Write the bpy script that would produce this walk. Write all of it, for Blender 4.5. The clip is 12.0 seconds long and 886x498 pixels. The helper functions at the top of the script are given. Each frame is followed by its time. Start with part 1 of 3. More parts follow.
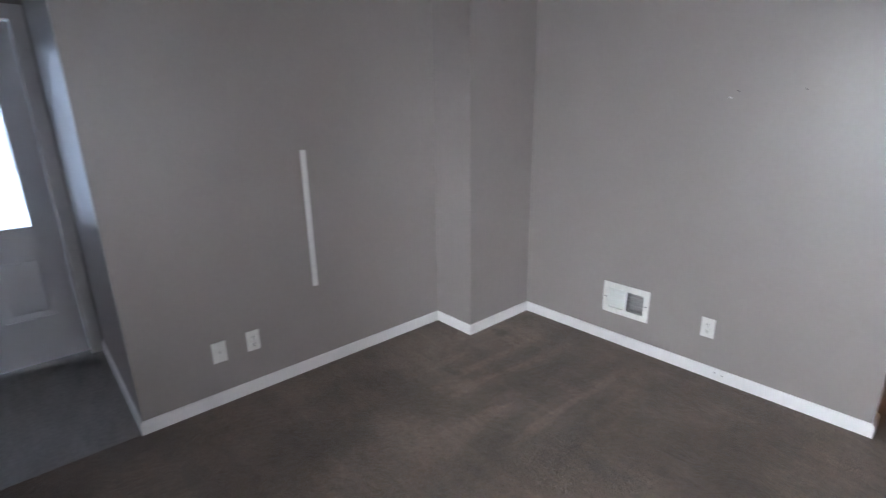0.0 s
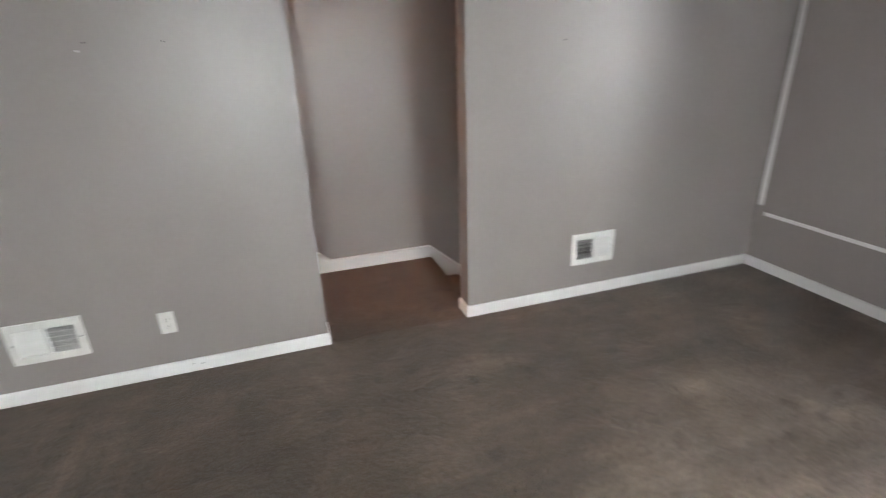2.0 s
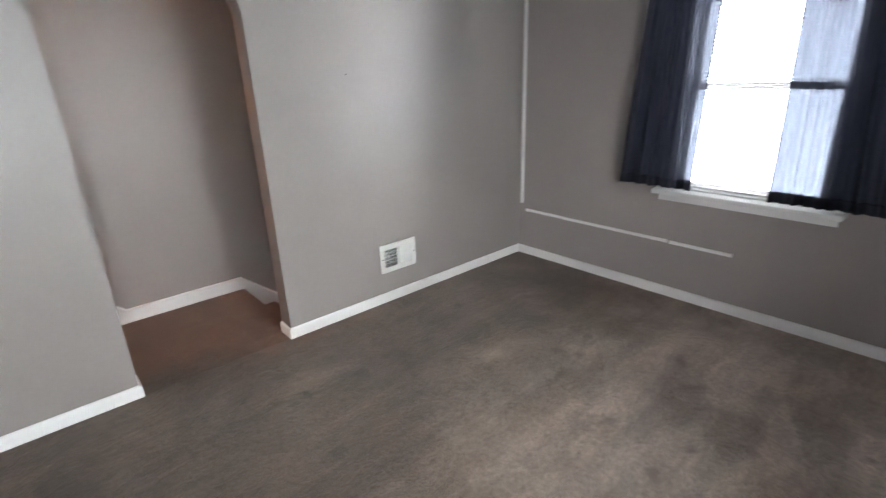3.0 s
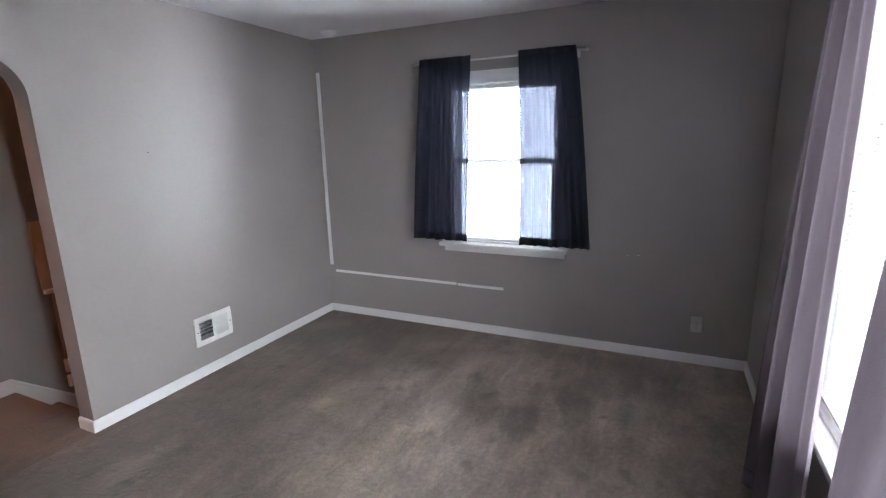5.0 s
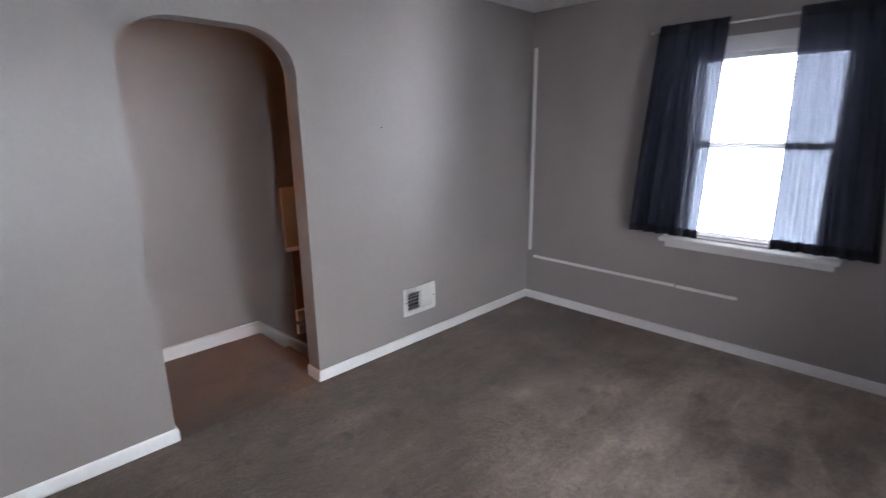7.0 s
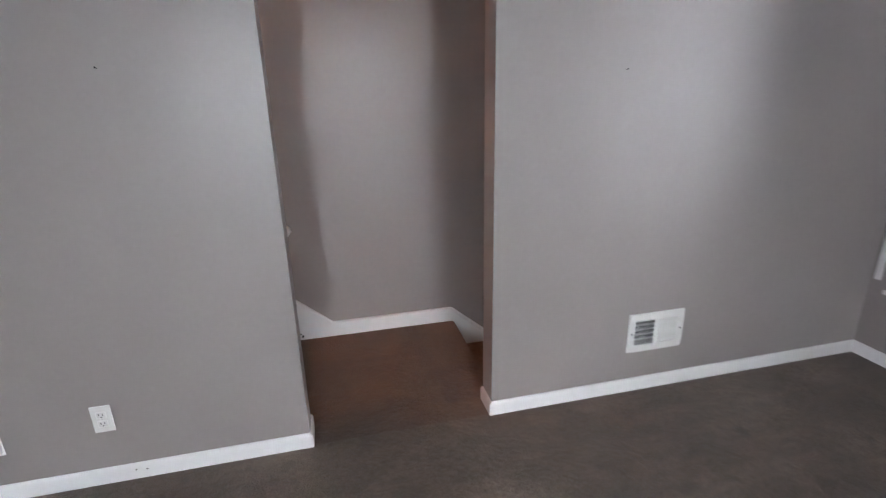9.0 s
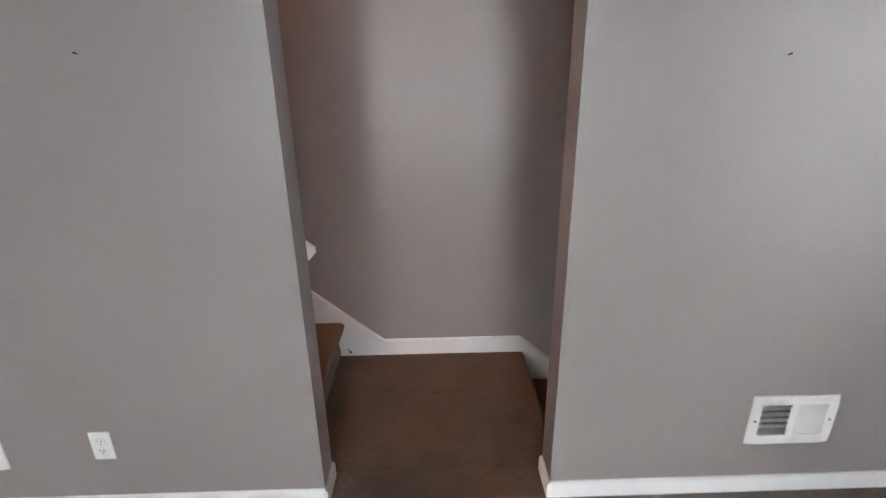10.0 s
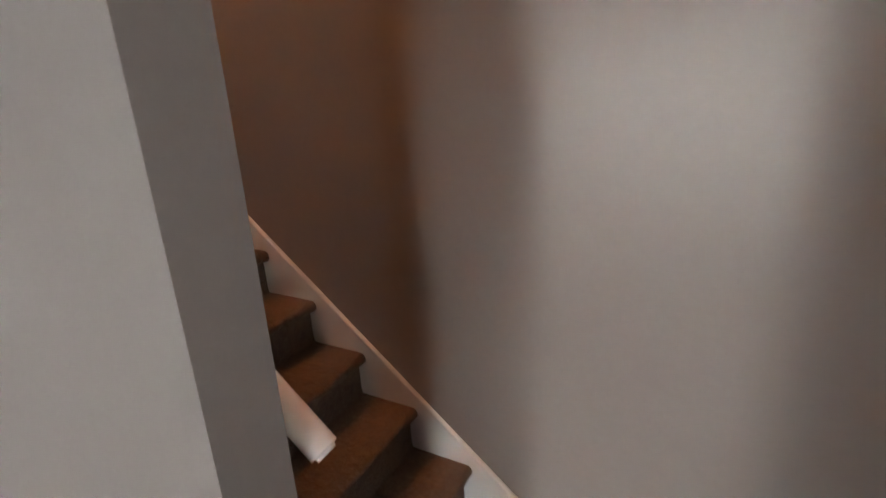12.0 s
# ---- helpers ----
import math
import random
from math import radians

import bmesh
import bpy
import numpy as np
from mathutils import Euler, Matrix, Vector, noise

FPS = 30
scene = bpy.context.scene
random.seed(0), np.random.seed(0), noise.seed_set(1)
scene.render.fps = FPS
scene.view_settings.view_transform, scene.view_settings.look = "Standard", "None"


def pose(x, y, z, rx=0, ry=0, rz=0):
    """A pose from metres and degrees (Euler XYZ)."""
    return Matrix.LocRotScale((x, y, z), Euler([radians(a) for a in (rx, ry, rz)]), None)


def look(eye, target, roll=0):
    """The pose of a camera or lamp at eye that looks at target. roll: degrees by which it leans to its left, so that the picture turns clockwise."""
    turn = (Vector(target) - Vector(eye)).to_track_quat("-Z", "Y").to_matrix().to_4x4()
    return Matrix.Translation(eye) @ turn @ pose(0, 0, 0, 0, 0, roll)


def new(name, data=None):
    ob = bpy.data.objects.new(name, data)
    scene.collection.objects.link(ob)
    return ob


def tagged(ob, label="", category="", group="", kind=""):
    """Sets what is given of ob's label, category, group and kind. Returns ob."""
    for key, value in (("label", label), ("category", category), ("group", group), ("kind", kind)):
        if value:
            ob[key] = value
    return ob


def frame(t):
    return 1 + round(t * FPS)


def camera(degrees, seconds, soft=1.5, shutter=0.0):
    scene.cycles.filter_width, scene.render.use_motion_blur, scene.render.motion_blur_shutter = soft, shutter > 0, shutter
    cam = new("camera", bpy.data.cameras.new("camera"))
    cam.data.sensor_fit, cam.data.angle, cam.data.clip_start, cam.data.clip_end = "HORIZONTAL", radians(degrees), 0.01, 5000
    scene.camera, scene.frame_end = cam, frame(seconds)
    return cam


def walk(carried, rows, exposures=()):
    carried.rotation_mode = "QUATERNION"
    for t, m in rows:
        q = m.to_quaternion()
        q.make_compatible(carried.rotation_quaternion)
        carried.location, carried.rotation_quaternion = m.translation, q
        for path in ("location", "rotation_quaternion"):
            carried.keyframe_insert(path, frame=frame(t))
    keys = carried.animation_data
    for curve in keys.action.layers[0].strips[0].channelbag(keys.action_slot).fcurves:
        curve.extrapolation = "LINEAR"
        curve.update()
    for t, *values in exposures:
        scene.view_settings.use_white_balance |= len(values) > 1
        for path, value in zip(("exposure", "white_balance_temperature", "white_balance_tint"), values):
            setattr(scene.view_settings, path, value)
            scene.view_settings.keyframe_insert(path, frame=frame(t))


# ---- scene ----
cam = camera(84.8, 12.0, soft=1.25, shutter=0.4)
PATH = [
    (0, (0.126, -2.771, 1.538), (-1.31, -1.503, 0.963), -1.0),
    (0.5, (0.072, -2.661, 1.481), (-1.125, -1.189, 0.849), -1.5),
    (1, (0.057, -2.51, 1.442), (-0.817, -0.845, 0.761), -2.5),
    (1.5, (-0.052, -2.412, 1.507), (-0.167, -0.543, 0.804), -3.6),
    (2, (-0.101, -2.436, 1.479), (0.472, -0.667, 0.743), -1.8),
    (2.5, (-0.148, -2.558, 1.497), (0.817, -0.973, 0.752), -2.1),
    (3, (-0.208, -2.658, 1.527), (1.032, -1.242, 0.849), -2.0),
    (3.5, (-0.33, -2.696, 1.559), (1.159, -1.52, 0.928), -3.5),
    (3.7, (-0.325, -2.755, 1.584), (1.206, -1.632, 0.957), -4.4),
    (5.3, (-0.622, -2.865, 1.574), (1.161, -2.062, 1.152), -1.0),
    (5.5, (-0.644, -2.846, 1.568), (1.124, -1.999, 1.17), -0.7),
    (6, (-0.672, -2.795, 1.573), (0.995, -1.771, 1.157), -0.5),
    (6.3, (-0.676, -2.699, 1.554), (0.942, -1.59, 1.167), 0.8),
    (6.5, (-0.65, -2.642, 1.564), (0.915, -1.457, 1.18), 0.7),
    (7, (-0.563, -2.516, 1.545), (0.805, -1.141, 1.057), -0.7),
    (7.3, (-0.456, -2.489, 1.537), (0.743, -0.981, 1.0), -1.2),
    (7.5, (-0.411, -2.422, 1.502), (0.682, -0.835, 0.967), -1.6),
    (7.7, (-0.357, -2.35, 1.456), (0.665, -0.717, 0.918), -0.4),
    (9.3, (0.271, -1.732, 1.522), (0.542, 0.142, 0.878), -1.2),
    (9.5, (0.314, -1.646, 1.542), (0.481, 0.237, 0.889), -0.6),
    (10, (0.424, -1.393, 1.517), (0.461, 0.483, 0.825), -0.9),
    (10.5, (0.512, -1.122, 1.532), (0.406, 0.75, 0.838), -1.4),
    (11, (0.608, -0.869, 1.526), (0.125, 0.945, 0.837), -1.3),
    (11.5, (0.627, -0.604, 1.526), (-0.1, 1.121, 0.821), -1.5),
    (11.6, (0.592, -0.527, 1.52), (-0.165, 1.189, 0.828), -0.9),
    (12, (0.573, -0.336, 1.547), (-0.345, 1.334, 0.941), -2.9),
]
EXPOSURE = [
    (0, 0.15, 6050, 13), (0.5, 0.0, 6050, 13), (1, -0.1, 6100, 12), (1.5, 0.05, 6500, 10), (2, 0.1, 6550, 10), (2.5, 0.15, 6450, 10), (3.5, 0.3, 6350, 10),
    (5.5, 0.2, 6000, 13), (6.5, 0.1, 6050, 14), (7.5, -0.4, 6100, 15), (9.5, 0.05, 6250, 14), (10.5, 0.0, 6500, 13), (11.5, 0.15, 6700, 11), (12, 0.2, 6850, 11),
]
walk(cam, [(t, look(eye, target, roll)) for t, eye, target, roll in PATH], EXPOSURE)

# ---- light ----
world = bpy.data.worlds.new("sky")
scene.world = world
world.use_nodes = True
wn = world.node_tree
sky = wn.nodes.new("ShaderNodeTexSky")
sky.sky_type, sky.sun_disc = "NISHITA", False
sky.sun_elevation, sky.sun_rotation = radians(48), radians(215)
wn.nodes["Background"].inputs[1].default_value = 0.1
wn.links.new(sky.outputs[0], wn.nodes["Background"].inputs[0])

sun = new("sun", bpy.data.lights.new("sun", "SUN"))
sun.data.energy, sun.data.angle, sun.data.color = 0.8, radians(15), (1, 0.96, 0.9)
sun.matrix_world = look((0, 0, 0), (0.42, 0.52, -0.74))


def sky_panel(name, eye, target, w, h, watts, color):
    """Area lamp outside a window, added to stand in for sky light."""
    ob = new(name, bpy.data.lights.new(name, "AREA"))
    ob.data.shape, ob.data.size, ob.data.size_y = "RECTANGLE", w, h
    ob.data.energy, ob.data.color = watts, color
    ob.matrix_world = look(eye, target)
    return ob


# added lamp, set south of the east window and aimed to brighten the north wall
sky_panel("skylight_east", (3.60, -3.0, 1.6), (2.1, -0.1, 1.3), 0.8, 2.0, 850, (0.93, 0.96, 1))
sky_panel("skylight_south", (0.05, -4.65, 2.1), (1.1, -2.3, 0.9), 3.4, 3.0, 750, (0.95, 0.97, 1))

# ---- materials ----


class Mat:
    """A principled material with a few shortcuts for its nodes."""

    def __init__(self, name, color=(0.5, 0.5, 0.5), rough=0.5, metal=0.0, spec=0.5):
        self.m = bpy.data.materials.new(name)
        self.m.use_nodes = True
        self.t = self.m.node_tree
        self.p = self.t.nodes["Principled BSDF"]
        self.out = self.t.nodes["Material Output"]
        self.p.inputs["Base Color"].default_value = (*color, 1)
        self.p.inputs["Roughness"].default_value = rough
        self.p.inputs["Metallic"].default_value = metal
        self.p.inputs["Specular IOR Level"].default_value = spec
        self.coord = self.t.nodes.new("ShaderNodeTexCoord").outputs["Object"]

    def link(self, a, b):
        self.t.links.new(a, b)

    def noise(self, scale, detail=3.0, rough=0.5, stretch=None):
        n = self.t.nodes.new("ShaderNodeTexNoise")
        n.inputs["Scale"].default_value, n.inputs["Detail"].default_value = scale, detail
        n.inputs["Roughness"].default_value = rough
        src = self.coord
        if stretch:
            k = self.t.nodes.new("ShaderNodeMapping")
            k.inputs["Scale"].default_value = stretch[:3]
            if len(stretch) > 3:
                k.inputs["Rotation"].default_value = (0, 0, radians(stretch[3]))
            self.link(src, k.inputs[0])
            src = k.outputs[0]
        self.link(src, n.inputs["Vector"])
        return n.outputs["Fac"]

    def ramp(self, fac, stops):
        r = self.t.nodes.new("ShaderNodeValToRGB")
        e = r.color_ramp.elements
        while len(e) < len(stops):
            e.new(0.5)
        for i, (at, c) in enumerate(stops):
            e[i].position, e[i].color = at, (*c, 1) if len(c) == 3 else c
        self.link(fac, r.inputs[0])
        return r.outputs[0]

    def mix(self, fac, a, b, mode="MIX"):
        n = self.t.nodes.new("ShaderNodeMix")
        n.data_type, n.blend_type = "RGBA", mode
        for value, socket in ((fac, n.inputs[0]), (a, n.inputs[6]), (b, n.inputs[7])):
            if isinstance(value, bpy.types.NodeSocket):
                self.link(value, socket)
            elif isinstance(value, tuple):
                socket.default_value = (*value, 1)
            else:
                socket.default_value = value
        return n.outputs[2]

    def base(self, socket):
        self.link(socket, self.p.inputs["Base Color"])
        return self

    def rough(self, fac, lo, hi):
        n = self.t.nodes.new("ShaderNodeMapRange")
        n.inputs[3].default_value, n.inputs[4].default_value = lo, hi
        self.link(fac, n.inputs[0])
        self.link(n.outputs[0], self.p.inputs["Roughness"])
        return self

    def bump(self, fac, distance, strength=1.0):
        n = self.t.nodes.new("ShaderNodeBump")
        n.inputs["Distance"].default_value, n.inputs["Strength"].default_value = distance, strength
        self.link(fac, n.inputs["Height"])
        old = self.p.inputs["Normal"].links
        if old:
            self.link(old[0].from_socket, n.inputs["Normal"])
        self.link(n.outputs[0], self.p.inputs["Normal"])
        return self


def paint(name, color, rough=0.5, stain=0.06, spec=0.5):
    """Rolled wall paint: faint tone drift, orange-peel stipple."""
    m = Mat(name, color, rough, spec=spec)
    dark = tuple(c * (1 - stain) for c in color)
    light = tuple(min(1, c * (1 + stain * 0.6)) for c in color)
    big = m.noise(1.3, 4, 0.55)
    fine = m.noise(38, 3, 0.6)
    c = m.ramp(big, [(0.3, dark), (0.7, light)])
    m.base(m.mix(0.04, c, m.ramp(fine, [(0.35, (0.25, 0.25, 0.25)), (0.65, (0.75, 0.75, 0.75))]), "SOFT_LIGHT"))
    m.rough(big, rough - 0.04, rough + 0.06)
    m.bump(m.noise(260, 2, 0.6), 0.001, 0.18)
    m.bump(m.noise(7, 2, 0.5), 0.004, 0.2)
    return m


M_WALL = paint("taupe_paint", (0.295, 0.266, 0.250), 0.37, spec=0.7)
M_CEIL = paint("ceiling_paint", (0.78, 0.77, 0.78), 0.85, 0.03)
M_TRIM = paint("white_trim_paint", (0.78, 0.77, 0.76), 0.38, 0.05)
M_DOOR = paint("white_door_paint", (0.84, 0.85, 0.88), 0.4, 0.04)
M_PLATE = Mat("white_plastic", (0.74, 0.73, 0.71), 0.35)
M_PLATE.base(M_PLATE.ramp(M_PLATE.noise(25, 3), [(0.3, (0.70, 0.69, 0.66)), (0.7, (0.77, 0.76, 0.74))]))
M_SLOT = Mat("slot_shadow", (0.02, 0.02, 0.02), 0.7)
M_DUCT = Mat("galvanised_duct", (0.10, 0.105, 0.11), 0.5, 0.6)
M_DUCT.base(M_DUCT.ramp(M_DUCT.noise(30, 4), [(0.3, (0.06, 0.065, 0.07)), (0.7, (0.13, 0.135, 0.14))]))
M_METAL = Mat("brushed_nickel", (0.62, 0.61, 0.60), 0.3, 1.0)
M_METAL.rough(M_METAL.noise(80, 2), 0.4, 0.55)
M_NAIL = Mat("dark_nail", (0.05, 0.045, 0.04), 0.5, 0.8)
M_SCUFF = Mat("grey_scuff", (0.12, 0.10, 0.09), 0.8)
M_PUTTY = Mat("filler", (0.62, 0.60, 0.58), 0.8)


def carpet(name="brown_carpet", tint=(1, 1, 1)):
    m = Mat(name, (0.2, 0.165, 0.14), 0.95, spec=0.1)
    drift = m.noise(1.7, 5, 0.62, (1, 1, 1, 25))
    swath = m.noise(1.5, 2.0, 0.45, (1.3, 0.9, 1, 35))
    tracks = m.noise(1.9, 1.5, 0.4, (0.9, 1.8, 1, -28))
    clump = m.noise(42, 4, 0.7)
    pile = m.noise(300, 3, 0.75)
    c = m.ramp(drift, [(0.30, (0.155, 0.116, 0.087)), (0.50, (0.208, 0.160, 0.125)), (0.70, (0.272, 0.215, 0.172))])
    c = m.mix(0.4, c, m.ramp(swath, [(0.43, (0.38, 0.38, 0.38)), (0.48, (0.5, 0.5, 0.5)), (0.56, (0.53, 0.53, 0.53)), (0.60, (0.66, 0.65, 0.64))]), "OVERLAY")
    cell = m.t.nodes.new("ShaderNodeTexVoronoi")
    cell.inputs["Scale"].default_value = 1.7
    warp = m.t.nodes.new("ShaderNodeMapping")
    warp.inputs["Scale"].default_value, warp.inputs["Rotation"].default_value = (1.5, 0.7, 1), (0, 0, 0.6)
    shift = m.t.nodes.new("ShaderNodeVectorMath")
    wob = m.t.nodes.new("ShaderNodeTexNoise")
    wob.inputs["Scale"].default_value, wob.inputs["Detail"].default_value = 3.5, 4
    m.link(m.coord, wob.inputs["Vector"]), m.link(m.coord, shift.inputs[0])
    shift.operation = "MULTIPLY_ADD"
    m.link(wob.outputs["Color"], shift.inputs[0]), m.link(m.coord, shift.inputs[2])
    shift.inputs[1].default_value = (0.35, 0.35, 0.0)
    m.link(shift.outputs[0], warp.inputs[0]), m.link(warp.outputs[0], cell.inputs["Vector"])
    grey = m.t.nodes.new("ShaderNodeRGBToBW")
    m.link(cell.outputs["Color"], grey.inputs[0])
    c = m.mix(0.25, c, m.ramp(grey.outputs[0], [(0.1, (0.37, 0.37, 0.37)), (0.9, (0.63, 0.62, 0.61))]), "OVERLAY")
    c = m.mix(0.35, c, m.ramp(tracks, [(0.42, (0.40, 0.40, 0.40)), (0.47, (0.52, 0.52, 0.52)), (0.60, (0.54, 0.54, 0.54)), (0.64, (0.64, 0.63, 0.62))]), "OVERLAY")
    c = m.mix(0.42, c, m.ramp(clump, [(0.36, (0.26, 0.25, 0.24)), (0.62, (0.70, 0.70, 0.70))]), "OVERLAY")
    c = m.mix(0.8, c, m.ramp(pile, [(0.34, (0.14, 0.14, 0.14)), (0.66, (0.86, 0.86, 0.86))]), "OVERLAY")
    spots = m.noise(6, 2.5, 0.45)
    c = m.mix(m.ramp(spots, [(0.64, (0, 0, 0)), (0.72, (0.7, 0.7, 0.7))]), c, (0.115, 0.086, 0.066))
    blotch = m.noise(8.5, 4, 0.62, (1, 1.5, 1, 20))
    c = m.mix(0.28, c, m.ramp(blotch, [(0.38, (0.34, 0.33, 0.32)), (0.47, (0.48, 0.48, 0.48)), (0.56, (0.52, 0.52, 0.52)), (0.63, (0.68, 0.67, 0.66))]), "OVERLAY")
    flecks = m.noise(17, 3, 0.6)
    c = m.mix(m.ramp(flecks, [(0.63, (0, 0, 0)), (0.70, (0.6, 0.6, 0.6))]), c, (0.112, 0.084, 0.064))
    streaks = m.noise(3.2, 2, 0.5, (0.35, 3.2, 1, 38))
    c = m.mix(0.4, c, m.ramp(streaks, [(0.36, (0.36, 0.36, 0.36)), (0.46, (0.5, 0.5, 0.5)), (0.57, (0.5, 0.5, 0.5)), (0.62, (0.64, 0.63, 0.62))]), "OVERLAY")
    # sweeper strokes in the pile of the north-west corner
    away = m.t.nodes.new("ShaderNodeVectorMath")
    away.operation = "DISTANCE"
    away.inputs[1].default_value = (-1.35, -0.85, 0)
    m.link(m.coord, away.inputs[0])
    near = m.ramp(away.outputs["Value"], [(0.35, (0.6, 0.6, 0.6)), (0.80, (0, 0, 0))])
    sweep = m.noise(5.0, 1.5, 0.4, (1.7, 0.22, 1, -6))
    c = m.mix(near, c, m.ramp(sweep, [(0.42, (0.32, 0.32, 0.32)), (0.47, (0.46, 0.46, 0.46)), (0.57, (0.48, 0.48, 0.48)), (0.60, (0.74, 0.73, 0.72))]), "OVERLAY")
    # broad wedge-shaped strokes in the pile before the windows
    wide = m.t.nodes.new("ShaderNodeVectorMath")
    wide.operation = "DISTANCE"
    wide.inputs[1].default_value = (1.95, -2.15, 0)
    m.link(m.coord, wide.inputs[0])
    fan = m.ramp(wide.outputs["Value"], [(0.5, (0.55, 0.55, 0.55)), (1.0, (0, 0, 0))])
    strokes = m.noise(3.4, 1.0, 0.35, (0.55, 1.5, 1))
    c = m.mix(fan, c, m.ramp(strokes, [(0.43, (0.36, 0.35, 0.34)), (0.46, (0.48, 0.48, 0.48)), (0.51, (0.50, 0.50, 0.50)), (0.54, (0.70, 0.70, 0.71))]), "OVERLAY")
    # window light painted into colour: paler, greyer mid-room; browner, darker at walls and archway
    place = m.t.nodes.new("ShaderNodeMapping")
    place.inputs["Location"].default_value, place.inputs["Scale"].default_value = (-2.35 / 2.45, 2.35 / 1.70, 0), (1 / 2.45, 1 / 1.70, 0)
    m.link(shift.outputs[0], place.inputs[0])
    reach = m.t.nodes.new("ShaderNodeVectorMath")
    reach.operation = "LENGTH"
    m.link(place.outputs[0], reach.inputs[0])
    daylight_pool = m.ramp(reach.outputs["Value"], [(0.45, (1.90, 1.97, 2.06)), (0.70, (1.55, 1.57, 1.60)), (0.92, (0.95, 0.92, 0.88)), (1.0, (0.74, 0.71, 0.67))])
    c = m.mix(1.0, c, daylight_pool, "MULTIPLY")
    m.base(m.mix(1.0, c, tint, "MULTIPLY"))
    m.bump(pile, 0.010, 0.8)
    m.bump(clump, 0.02, 0.6)
    m.p.inputs["Sheen Weight"].default_value = 0.3
    m.p.inputs["Sheen Roughness"].default_value = 0.5
    return m


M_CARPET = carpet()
M_STAIRCARPET = carpet("stair_carpet", (0.72, 0.58, 0.45))

M_VINYL = Mat("worn_grey_vinyl", (0.12, 0.11, 0.1), 0.5)
M_VINYL.base(M_VINYL.mix(0.5, M_VINYL.ramp(M_VINYL.noise(3, 5, 0.6, (1, 5, 1)), [(0.3, (0.13, 0.115, 0.10)), (0.7, (0.24, 0.215, 0.19))]),
                         M_VINYL.ramp(M_VINYL.noise(40, 3), [(0.3, (0.14, 0.125, 0.11)), (0.7, (0.22, 0.20, 0.18))])))
M_VINYL.bump(M_VINYL.noise(60, 3), 0.003, 0.4)

M_BOARD = Mat("tan_board", (0.45, 0.29, 0.18), 0.7)
M_BOARD.base(M_BOARD.ramp(M_BOARD.noise(12, 5, 0.6, (1, 1, 0.15)), [(0.3, (0.60, 0.43, 0.30)), (0.7, (0.68, 0.50, 0.36))]))
M_PALEWOOD = Mat("pale_wood", (0.68, 0.55, 0.44), 0.6)
M_PALEWOOD.base(M_PALEWOOD.ramp(M_PALEWOOD.noise(20, 4, 0.6, (1, 1, 0.3)), [(0.3, (0.74, 0.62, 0.52)), (0.7, (0.84, 0.74, 0.65))]))
M_DARKBROWN = Mat("dark_reddish_brown", (0.055, 0.028, 0.02), 0.55)
M_DARKBROWN.base(M_DARKBROWN.ramp(M_DARKBROWN.noise(8, 5, 0.6, (1, 1, 0.12)), [(0.3, (0.20, 0.095, 0.062)), (0.7, (0.28, 0.14, 0.095))]))


def cloth(name, color, through_, sheer, weave=900.0):
    """Woven curtain cloth: part of the light passes through it, part straight between the threads."""
    m = Mat(name, color, 0.9, spec=0.1)
    w = m.noise(weave, 2, 0.6)
    folds = m.noise(14, 3, 0.5, (1, 1, 0.1))
    c = m.mix(0.5, m.ramp(folds, [(0.3, tuple(x * 0.8 for x in color)), (0.7, tuple(x * 1.15 for x in color))]),
              m.ramp(w, [(0.35, (0.3, 0.3, 0.3)), (0.65, (0.7, 0.7, 0.7))]), "OVERLAY")
    m.base(c)
    m.bump(w, 0.001, 0.4)
    tr = m.t.nodes.new("ShaderNodeBsdfTranslucent")
    m.link(c, tr.inputs[0])
    clear = m.t.nodes.new("ShaderNodeBsdfTransparent")
    clear.inputs[0].default_value = (0.72, 0.79, 1, 1)
    a, b = m.t.nodes.new("ShaderNodeMixShader"), m.t.nodes.new("ShaderNodeMixShader")
    a.inputs[0].default_value, b.inputs[0].default_value = through_, sheer
    m.link(m.p.outputs[0], a.inputs[1]), m.link(tr.outputs[0], a.inputs[2])
    m.link(a.outputs[0], b.inputs[1]), m.link(clear.outputs[0], b.inputs[2])
    m.link(b.outputs[0], m.out.inputs[0])
    return m


M_NAVY = cloth("navy_sheer_cloth", (0.040, 0.043, 0.062), 0.03, 0.038)
M_NAVYHEM = cloth("navy_hem_cloth", (0.040, 0.041, 0.056), 0.2, 0.004)
M_MAUVE = cloth("mauve_grey_cloth", (0.150, 0.124, 0.140), 0.13, 0.0)
M_MAUVEHEM = cloth("mauve_hem_cloth", (0.14, 0.12, 0.145), 0.1, 0.0)
M_SLAT = cloth("white_vinyl_slat", (0.70, 0.70, 0.70), 0.12, 0.0)


def glass():
    m = Mat("window_glass", (1, 1, 1), 0.03)
    clear, gloss = m.t.nodes.new("ShaderNodeBsdfTransparent"), m.t.nodes.new("ShaderNodeBsdfGlossy")
    clear.inputs[0].default_value = (0.95, 0.97, 0.96, 1)
    gloss.inputs["Roughness"].default_value = 0.03
    fr, mixer = m.t.nodes.new("ShaderNodeFresnel"), m.t.nodes.new("ShaderNodeMixShader")
    m.link(fr.outputs[0], mixer.inputs[0])
    m.link(clear.outputs[0], mixer.inputs[1]), m.link(gloss.outputs[0], mixer.inputs[2])
    m.link(mixer.outputs[0], m.out.inputs[0])
    return m


